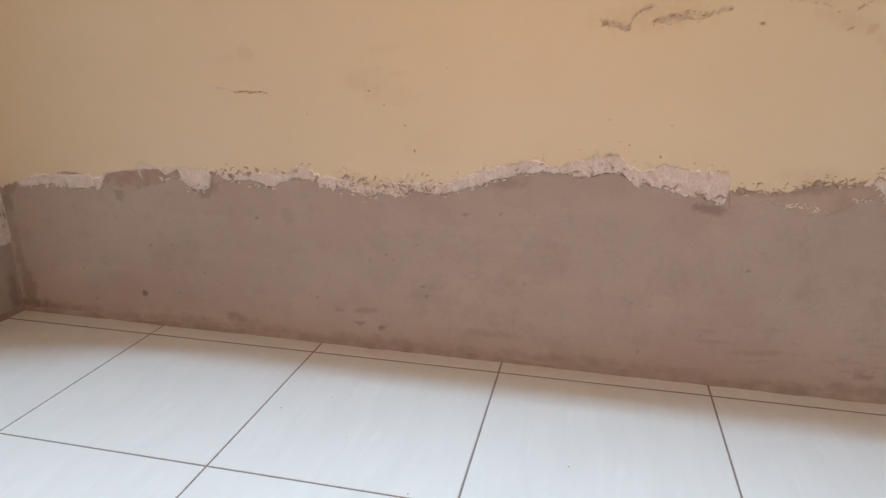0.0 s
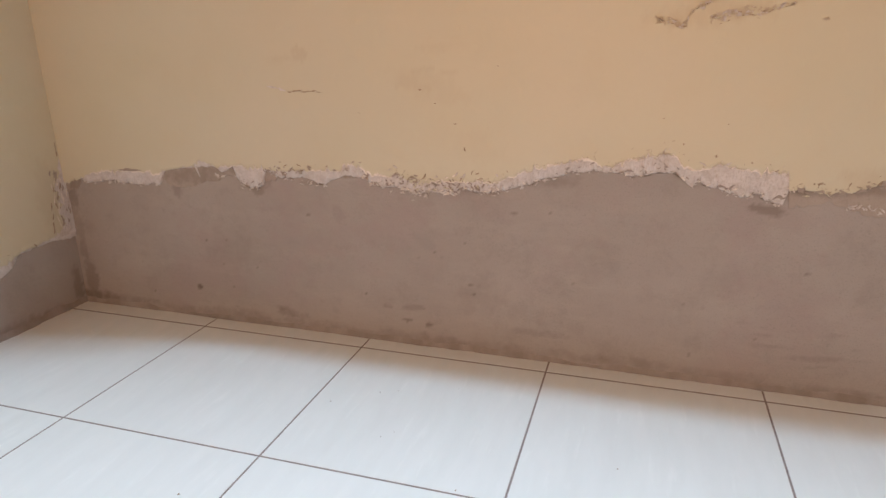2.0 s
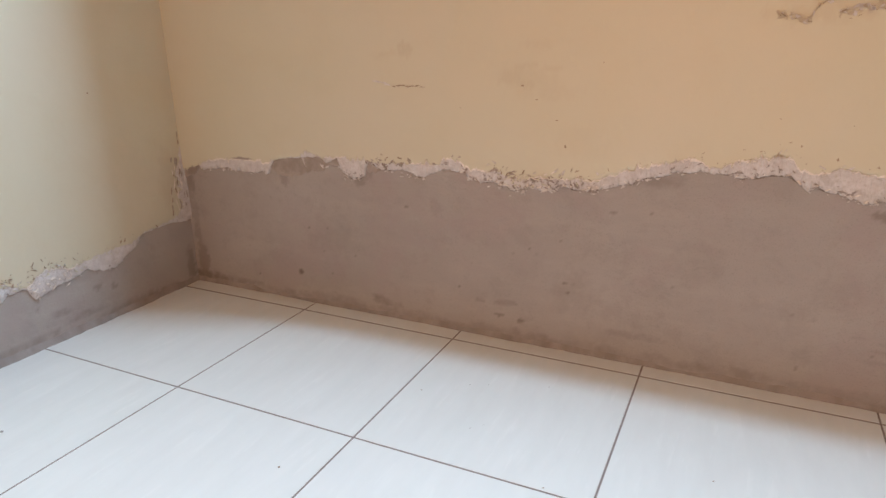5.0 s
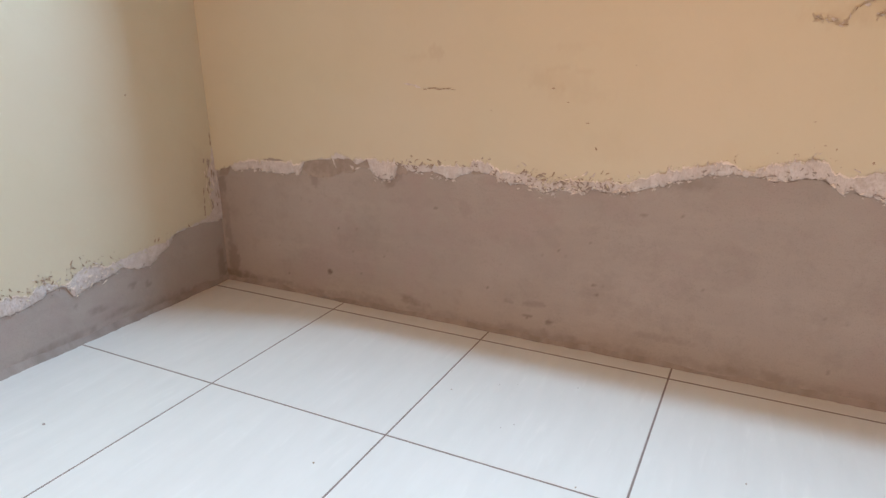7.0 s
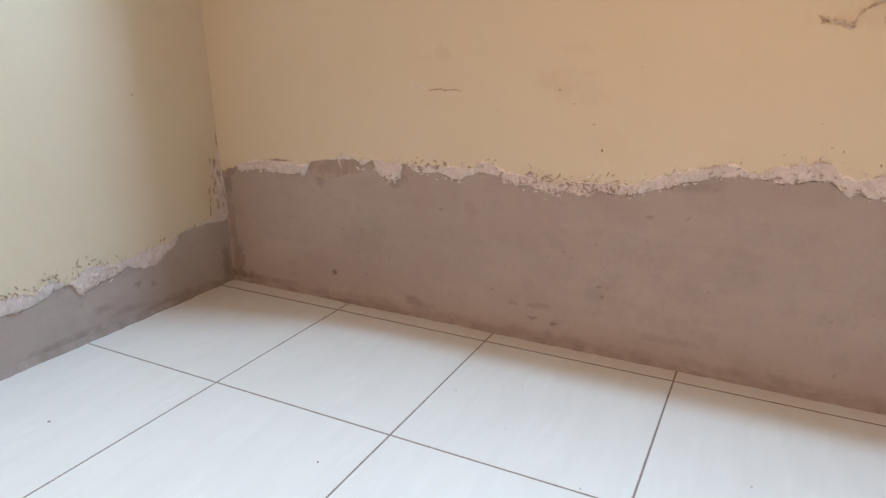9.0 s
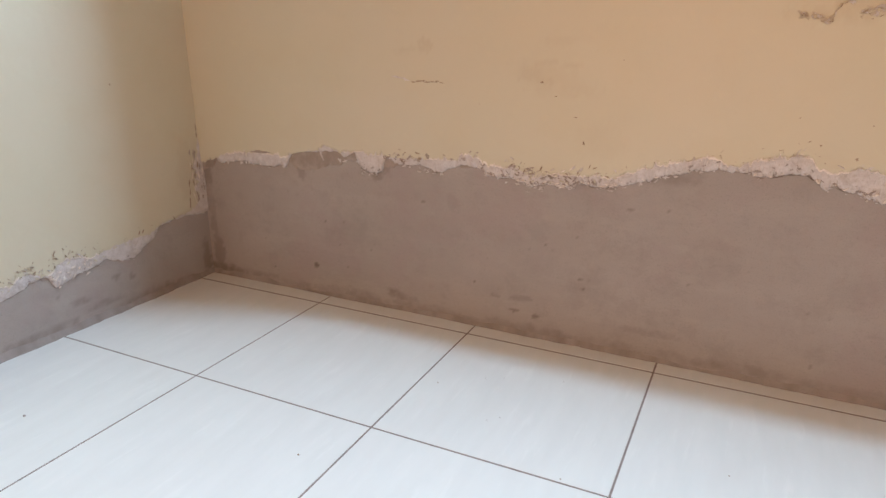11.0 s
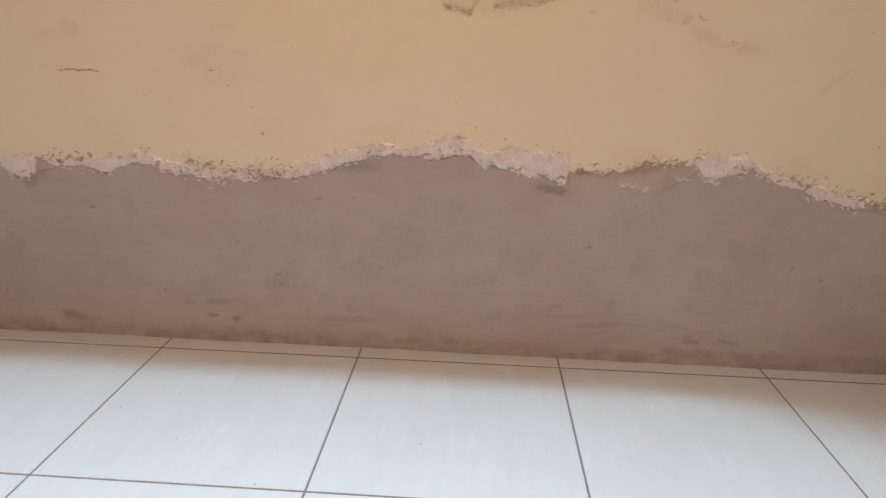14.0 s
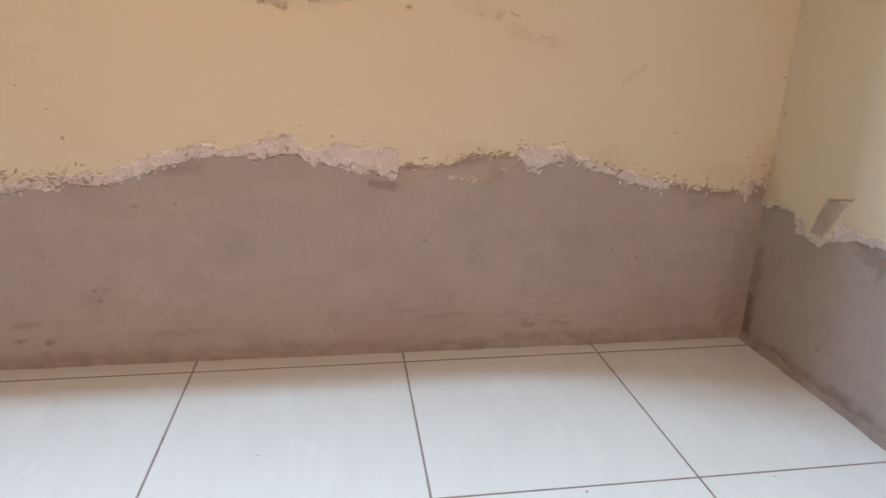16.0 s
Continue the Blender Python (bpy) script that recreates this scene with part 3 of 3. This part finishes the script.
flecks("dirt_specks", wall_north, CHIP, north, ragged(paint_low, 60, 1.60, 1.85, 0.009, OUT, 0.0006, 0.002, 0.9, side=1) + ragged(paint_low, 90, 1.96, 2.34, 0.011, OUT, 0.0006, 0.0022, 0.9, side=1)
       + ragged(paint_low, 24, 2.26, 2.343, 0.030, OUT, 0.0008, 0.0024, 0.9, side=1) + ragged(paint_low, 40, 0.86, 1.6, 0.008, OUT, 0.0005, 0.0015, 0.9, side=1), "tiny brown specks over the torn paint edge", True)
flecks("putty_flakes", wall_north, PUTTY, north, ragged(lambda v: 0.335, 18, 2.285, 2.315, 0.010, OUT, 0.0025, 0.008, 0.75) + ragged(lambda v: 0.345, 18, 2.318, 2.342, 0.020, OUT + 0.0004, 0.002, 0.006, 0.6)
       + ragged(paint_low, 16, 2.14, 2.22, 0.003, 0.0070, 0.002, 0.007, 0.6), "broken flakes of white putty by the corner", True)

# pinholes and pecks in the paint
pecks_west = [(0.933, 0.543, 0.0055, 0.004, 10), (0.962, 0.518, 0.0035, 0.0025, 0), (1.021, 0.432, 0.0028, 0.0065, 25), (1.085, 0.587, 0.0025, 0.002, 0),
              (0.802, 0.497, 0.003, 0.0015, -20), (1.003, 0.48, 0.006, 0.0014, 0), (1.38, 0.499, 0.0025, 0.002, 0), (1.40, 0.461, 0.0045, 0.002, 20),
              (1.417, 0.456, 0.003, 0.0035, 60), (1.471, 0.437, 0.0045, 0.005, 30)]
pecks_east = [(1.529, 0.428, 0.003, 0.003, 0), (1.485, 0.492, 0.002, 0.002, 0), (1.846, 0.616, 0.003, 0.002, 0), (2.074, 0.636, 0.005, 0.0018, -5),
              (2.024, 0.594, 0.004, 0.0014, 0), (2.184, 0.533, 0.0022, 0.0018, 0), (2.127, 0.446, 0.004, 0.0015, 35), (1.981, 0.439, 0.0035, 0.002, 0),
              (1.886, 0.424, 0.010, 0.0018, 8), (2.333, 0.553, 0.004, 0.0022, -40)]
for i, (ps, pz, pa, pb, turn) in enumerate(pecks_west + pecks_east):
    v, f = fleck(north, ps, pz, pa * 0.62, pb * 0.5, turn, OUT, seed=i * 1.7 + 2, n=12)
    link_mesh("peck", v, f, CHIP, wall_north)

# the peeled place high on the wall: ragged strokes along short lines (points, half width, scraps)
STROKES = [
    ([(1.352, 0.665), (1.376, 0.657), (1.4, 0.652)], 0.0075, 36),
    ([(1.4, 0.652), (1.406, 0.668), (1.412, 0.678)], 0.003, 12),
    ([(1.412, 0.678), (1.437, 0.687)], 0.004, 18),
    ([(1.439, 0.661), (1.465, 0.669), (1.49, 0.672), (1.516, 0.67)], 0.0072, 78),
    ([(1.516, 0.67), (1.534, 0.676), (1.559, 0.682)], 0.004, 40),
    ([(1.641, 0.692), (1.648, 0.695), (1.653, 0.702)], 0.0022, 12),
    ([(1.657, 0.692), (1.665, 0.696)], 0.0022, 8),
    ([(1.669, 0.684), (1.678, 0.687), (1.698, 0.685), (1.717, 0.673)], 0.0022, 16),
    ([(1.742, 0.678), (1.755, 0.685), (1.769, 0.695)], 0.0022, 12),
    ([(1.731, 0.648), (1.738, 0.65)], 0.0022, 8),
    ([(1.785, 0.657), (1.795, 0.65), (1.801, 0.65)], 0.0022, 12),
    ([(1.602, 0.658), (1.611, 0.657)], 0.0022, 8),
    ([(1.847, 0.616), (1.856, 0.613)], 0.0022, 8),
]
for i, (line, wide, count) in enumerate(STROKES):
    bits, pale, lips = [], [], []
    for k in range(count):
        u = random.uniform(0, len(line) - 1)
        j = min(int(u), len(line) - 2)
        (s0, z0), (s1, z1) = line[j], line[j + 1]
        turn = math.degrees(math.atan2(z1 - z0, s1 - s0))
        d = random.gauss(0, 0.5) * wide
        l = random.uniform(0.0014, 0.0052) * min(1.0, 0.4 + wide * 130)
        q = (s0 + (s1 - s0) * (u - j), z0 + (z1 - z0) * (u - j) + d, l, l * random.uniform(0.3, 0.7), turn + random.uniform(-50, 50))
        if k % 4 == 1 and wide > 0.0025:
            pale.append((*q, OUT + 0.0004))
        elif k % 10 == 2 and wide > 0.0025:
            lips.append((q[0], q[1] - wide * 0.6, l, l * 0.25, turn + random.uniform(-20, 20), OUT + 0.0006))
        else:
            bits.append((*q, OUT))
    flecks("peeled_patch", wall_north, FADED, north, bits, "" if i else "brown undercoat where paint peeled off")
    if pale:
        flecks("lifted_paint", wall_north, PUTTY, north, pale)
        flecks("peeled_rim", wall_north, SCRAPE, north, lips)
# a scraped line with lifted white paint
for i, p in enumerate([(0.612, 0.545, 0.013, 0.0022, -8, OUT), (0.630, 0.541, 0.009, 0.0034, -20, OUT)]):
    v, f = fleck(north, *p, seed=i + 61.0, n=14)
    link_mesh("lifted_paint", v, f, PUTTY, wall_north)
flecks("scrape", wall_north, SCRAPE, north, [(0.650 + 0.011 * i, 0.536 + 0.0012 * (i % 3), 0.006, 0.0012 + 0.0007 * (i % 2), -4 + 5 * (i % 3), OUT) for i in range(7)], "thin grey scrape across the paint", True)
# grey dash and putty sliver beside the torn edge
for nm, mt, p in (("cement_dash", OLD, (0.212, 0.3545, 0.030, 0.0035, 2, OUT)), ("putty_sliver", PUTTY, (0.395, 0.362, 0.003, 0.018, 22, 0.0034)), ("putty_sliver", PUTTY, (0.447, 0.352, 0.008, 0.003, -50, 0.0034))):
    v, f = fleck(north, *p, seed=p[0] * 13, n=26)
    link_mesh(nm, v, f, mt, wall_north)

random.seed(31)
lip = lambda q: 0.358 + 0.003 * math.sin((q - 1.687) * 90) - 0.06 * max(0.0, q - 1.715)
flecks("putty_sliver", wall_north, PUTTY, north, ragged(lip, 26, 1.683, 1.738, 0.0018, 0.0026, 0.002, 0.006, 0.5) + ragged(lambda q: 0.374, 14, 1.786, 1.824, 0.0016, 0.0028, 0.002, 0.005, 0.5), "ragged lip of white putty under the bared render", True)
flecks("bare_patches", wall_north, OLD, north, ragged(lambda q: 0.363 - 0.06 * (q - 0.95), 34, 0.905, 1.06, 0.006, 0.0070, 0.002, 0.008, 0.45), "brown render showing between scraps of putty", True)

# side walls: chips by the corners and over the torn edges
wo = 0.0065
wi = 0.0044
flecks("dark_flake_marks", wall_west, CHIP, west, fray(west, west_low, ((0.33, 0.46, 34), (0.48, 0.62, 34), (0.1, 0.33, 8)), wi, 0.03)
       + [(0.012, 0.405 - 0.02 * i, 0.0016, 0.009, 0, wi) for i in range(2)] + [(random.uniform(0.012, 0.062), random.uniform(0.20, 0.35), 0.0016, random.uniform(0.004, 0.010), random.uniform(-14, 14), wi + 0.0012) for _ in range(9)]
       + [(-0.002 + 0.006, 0.506, 0.0015, 0.005, 0, wi), (0.242, 0.525, 0.002, 0.002, 0, wi)], "dark scratches beside the corner and the torn edge", True)
west_putty = profile(WEST_PUTTY, 12, 0.004, 70, 90, 0.003)
flecks("putty_scraps", wall_west, PUTTY, west, ragged(west_putty, 26, 0.16, 0.75, 0.002, 0.0030, 0.0012, 0.004, 0.6), "ragged scraps of white putty", True)
flecks("light_slivers", wall_west, RIM, west, ragged(lambda v: west_putty(v) + 0.014, 30, 0.36, 0.46, 0.008, 0.0046, 0.002, 0.007, 0.4), "thin bright slivers of lifted putty", True)
flecks("cement_scraps", wall_west, CEMENT, west, ragged(west_putty, 30, 0.15, 0.75, 0.004, 0.0036, 0.0015, 0.005), "cement smeared over the torn edge", True)
flecks("paint_scraps", wall_west, PAINT, west, ragged(west_low, 44, 0.2, 0.7, 0.007, 0.0040, 0.002, 0.006), "scraps of cream paint left on the wall", True)


def corner_strip():
    """Bare putty scraped down the corner of the side wall, ragged along its free edge."""
    verts, faces, n, across = [], [], 110, 6
    for i in range(n + 1):
        z = 0.186 + 0.215 * i / n
        w = 0.042 * (1 - max(0.0, (z - 0.30) / 0.10) ** 0.8) if z > 0.30 else 0.042
        w = max(0.003, w * (0.85 + 0.45 * rough(z, 83, 60, 4)))
        for j in range(across + 1):
            o = wi - 0.0006 + (0.0012 + 0.0010 * noise.noise(Vector((z * 160, j * 0.9, 3)))) * (j < across)
            verts.append(west(w * j / across, z, o))
    k = across + 1
    for i in range(n):
        for j in range(across):
            faces.append((i * k + j, (i + 1) * k + j, (i + 1) * k + j + 1, i * k + j + 1))
    link_mesh("corner_strip", verts, faces, PUTTY, wall_west, "pale strip of bared putty down the corner", True)


corner_strip()
corner = [(random.uniform(0.0, 0.045), random.uniform(0.195, 0.345), random.uniform(0.001, 0.0026), random.uniform(0.004, 0.012), random.uniform(-16, 16), wi + 0.0012) for _ in range(30)]
flecks("corner_flakes", wall_west, OLD, west, corner[:16], "brown scraped slits down the corner", True)
flecks("corner_slivers", wall_west, RIM, west, [(q, z, w * 0.5, h, t, o + 0.0005) for q, z, w, h, t, o in corner[16:]] + [(0.004, 0.375, 0.0016, 0.030, -3, wi + 0.001)], "pale lifted slivers down the corner", True)
flecks("white_flake_marks", wall_west, PUTTY, west, fray(west, west_low, ((0.33, 0.62, 30),), wi, 0.02), "small white nicks in the paint", True)
flecks("dark_flake_marks", wall_east, CHIP, east, fray(east, east_low, ((0.005, 0.06, 16),), wo, 0.06) + [(0.010, 0.519, 0.0015, 0.004, 0, wo), (0.036, 0.486, 0.002, 0.003, 0, wo),
       (0.019, 0.459, 0.002, 0.004, 0, wo), (0.078, 0.533, 0.002, 0.002, 0, wo), (0.165, 0.688, 0.003, 0.004, 0, wo), (0.005, 0.55, 0.002, 0.006, 20, wo), (0.345, 0.285, 0.008, 0.005, 30, wo - 0.003)], "dark scratches beside the corner", True)

flecks("putty_scraps", wall_east, PUTTY, east, ragged(east_low, 30, 0.02, 0.16, 0.004, wo, 0.0015, 0.006, 0.6) + ragged(east_low, 26, 0.22, 0.45, 0.004, wo, 0.0015, 0.006, 0.6), "ragged scraps of white putty", True)
flecks("bare_patches", wall_east, FADED, east, [(random.uniform(0.002, 0.03), random.uniform(0.30, 0.36), random.uniform(0.003, 0.007), random.uniform(0.005, 0.012), random.uniform(-30, 30), wo) for _ in range(10)], "brown render showing where paint fell away", True)
flecks("dirt_specks", wall_east, CHIP, east, ragged(east_low, 30, 0.005, 0.12, 0.022, wo + 0.0004, 0.0006, 0.002, 0.9, side=1) + ragged(lambda v: 0.30, 34, 0.002, 0.03, 0.05, wo + 0.0004, 0.001, 0.004, 0.6, side=1), "tiny brown specks over the torn paint edge", True)


def smear():
    """A stroke of cement wiped up over the paint, ragged where the trowel left it."""
    edge = [(0.281, 0.162, 0.204), (0.306, 0.168, 0.219), (0.330, 0.177, 0.226), (0.345, 0.187, 0.236), (0.352, 0.194, 0.247), (0.358, 0.208, 0.252)]
    zs, lefts, rights = zip(*edge)
    n, across = 48, 20
    verts, faces = [], []
    for i in range(n + 1):
        z = zs[0] + (zs[-1] - zs[0]) * i / n
        left = float(np.interp(z, zs, lefts)) + 0.0016 * rough(z, 71, 90, 3)
        right = float(np.interp(z, zs, rights)) + 0.0050 * rough(z, 72, 140, 3)
        for j in range(across + 1):
            v = j / across
            rise = min(1.0, v * 8, (1 - v) * 3, (n - i) / 5, 0.3 + i / 8)
            grain = noise.noise(Vector((v * 14, z * 40, 5)))
            verts.append(east(left + (right - left) * v, z + 0.004 * v * rough(v, 77, 9, 3), wo - 0.0006 + rise * (0.0020 + 0.0007 * grain)))
    k = across + 1
    for i in range(n):
        for j in range(across):
            faces.append((i * k + j, (i + 1) * k + j, (i + 1) * k + j + 1, i * k + j + 1))
    link_mesh("cement_smear", verts, faces, SMEAR, wall_east, "grey smear of cement wiped up over the paint", True)
    tails = [(0.194 + 0.006 * i, 0.352 + 0.0012 * i + random.uniform(0, 0.003), random.uniform(0.002, 0.006), random.uniform(0.0006, 0.0012), random.uniform(15, 60), wo + 0.0012) for i in range(10)]
    flecks("smear_streaks", wall_east, SMEAR, east, tails, "thin trailing streaks of the smear", True)


smear()


def fillet(parent, place, length, wide, tall, seed, flip=False):
    """Cement slopped along the foot of a wall: uneven, thin on the tiles."""
    n = int(length / 0.004)
    verts, faces = [], []
    for i in range(n + 1):
        s = length * i / n
        w = wide * max(0.25, 1 + 0.6 * rough(s, seed, 9, 4) + 0.25 * rough(s, seed + 3, 70, 2))
        h = tall * max(0.3, 1 + 0.6 * rough(s, seed + 1, 13, 4))
        verts += [place(s, -0.001, w + 0.002), place(s, 0.0012, w), place(s, h * 0.28, w * 0.55 + 0.001), place(s, h, 0.0018), place(s, h + 0.003, -0.0006)]
    for i in range(n):
        for j in range(4):
            f = (i * 5 + j, i * 5 + j + 5, i * 5 + j + 6, i * 5 + j + 1)
            faces.append(f[::-1] if flip else f)
    link_mesh("cement_fillet", verts, faces, CEMENT, parent, "rough cement slopped along the foot of the wall", True, [0.1 + 0.4 * max(0.0, min(1.0, 0.5 + rough(i // 5 * 0.004, seed + 8, 25, 3))) for i in range(len(verts))])


fillet(wall_north, north, RIGHT, 0.005, 0.008, 51)
fillet(wall_west, west, 1.2, 0.009, 0.012, 53, True)
fillet(wall_east, east, 1.2, 0.007, 0.014, 55)


def crumb(s, t, size, mat, seed):
    """A crumb of cement lying on the tiles."""
    bm = bmesh.new()
    bmesh.ops.create_icosphere(bm, subdivisions=2, radius=size)
    for v in bm.verts:
        v.co *= 1 + 0.5 * noise.noise(v.co / size * 1.3 + Vector((seed, 0, 0)))
        v.co.z = max(v.co.z * 0.6, -size * 0.3)
    me = bpy.data.meshes.new("plaster_crumb")
    bm.to_mesh(me)
    bm.free()
    me.materials.append(mat)
    ob = new("plaster_crumb", me)
    ob.location = (s, t, size * 0.3 + 0.0001)
    ob.rotation_euler = (0, 0, seed * 1.3)
    tagged(ob, "tiny grey crumb of fallen plaster on the floor tiles", "debris", "crumbs on the floor")


for i, (x, y, r) in enumerate([(0.836, -0.219, 0.0020), (0.968, -0.296, 0.0014), (0.239, -0.635, 0.0042), (0.737, -0.515, 0.0028), (0.912, -0.164, 0.0018), (0.985, -0.278, 0.0014), (1.126, -0.392, 0.0022),
                               (0.944, -0.149, 0.0013), (1.822, -0.412, 0.0034), (1.352, -0.274, 0.0020), (2.114, -0.412, 0.0022), (1.052, -0.111, 0.0015), (1.433, 0.041, 0.0030), (1.60, -0.215, 0.0024)]):
    crumb(x, y, r * 0.6, CHIP if i % 3 == 0 else CEMENT, i * 3.1)


def window():
    """The window over the north wall: unseen timber added in it to shape light."""
    x0, x1, z0, z1 = WIN
    y0, y1 = BACK + REVEAL + 0.008, BACK + REVEAL + 0.05
    w = bpy.data.objects.new("window_1", None)
    scene.collection.objects.link(w)
    tagged(w, "unseen brown timber window frame above, widened to shape the light", "window", kind="structure")
    p0, p1, q0, q1 = PANE
    boxes("light_block_frame", SASH, [(x0, p0, y0, y1, z0, z1), (p1, x1, y0, y1, z0, z1), (p0, p1, y0, y1, q1, z1)], w)
    boxes("light_block_panel", SASH, [(p0, p1, y0 + 0.004, y1 - 0.004, z0, q0)], w, "unseen timber panel added below the pane to block light")


window()


# ---- floor tiles ----
def tiles():
    gap, shared = 0.0036, {}
    cols = [(0.0, T), (T, 2 * T), (2 * T, 3 * T), (3 * T, 4 * T), (4 * T, 5 * T), (5 * T, RIGHT + 0.002)]
    rows = [(0.0014, BACK + 0.006, 0.0034)] + [(-T * (k + 1), -T * k, gap) for k in range(4)] + [(SOUTH - THICK, -T * 4, gap)]
    for y0, y1, g in rows:
        for x0, x1 in cols:
            w, d = x1 - x0 - gap, y1 - y0 - (gap + g) / 2
            key = (round(w, 4), round(d, 4))
            if key not in shared:
                bm = bmesh.new()
                bmesh.ops.create_cube(bm, size=1, matrix=Matrix.Diagonal((w, d, 0.008, 1)))
                top = [e for e in bm.edges if all(v.co.z > 0 for v in e.verts)]
                bmesh.ops.bevel(bm, geom=top, offset=0.0003, segments=2, affect="EDGES")
                me = bpy.data.meshes.new("tile")
                bm.to_mesh(me)
                bm.free()
                me.materials.append(TILE)
                shared[key] = me
            ob = new("tile", shared[key])
            ob.parent = floor
            lift = random.uniform(-0.0001, 0.0001)
            lo = y0 + gap / 2
            ob.location = ((x0 + x1) / 2, lo + d / 2, -0.004 + lift)


random.seed(5)
tiles()
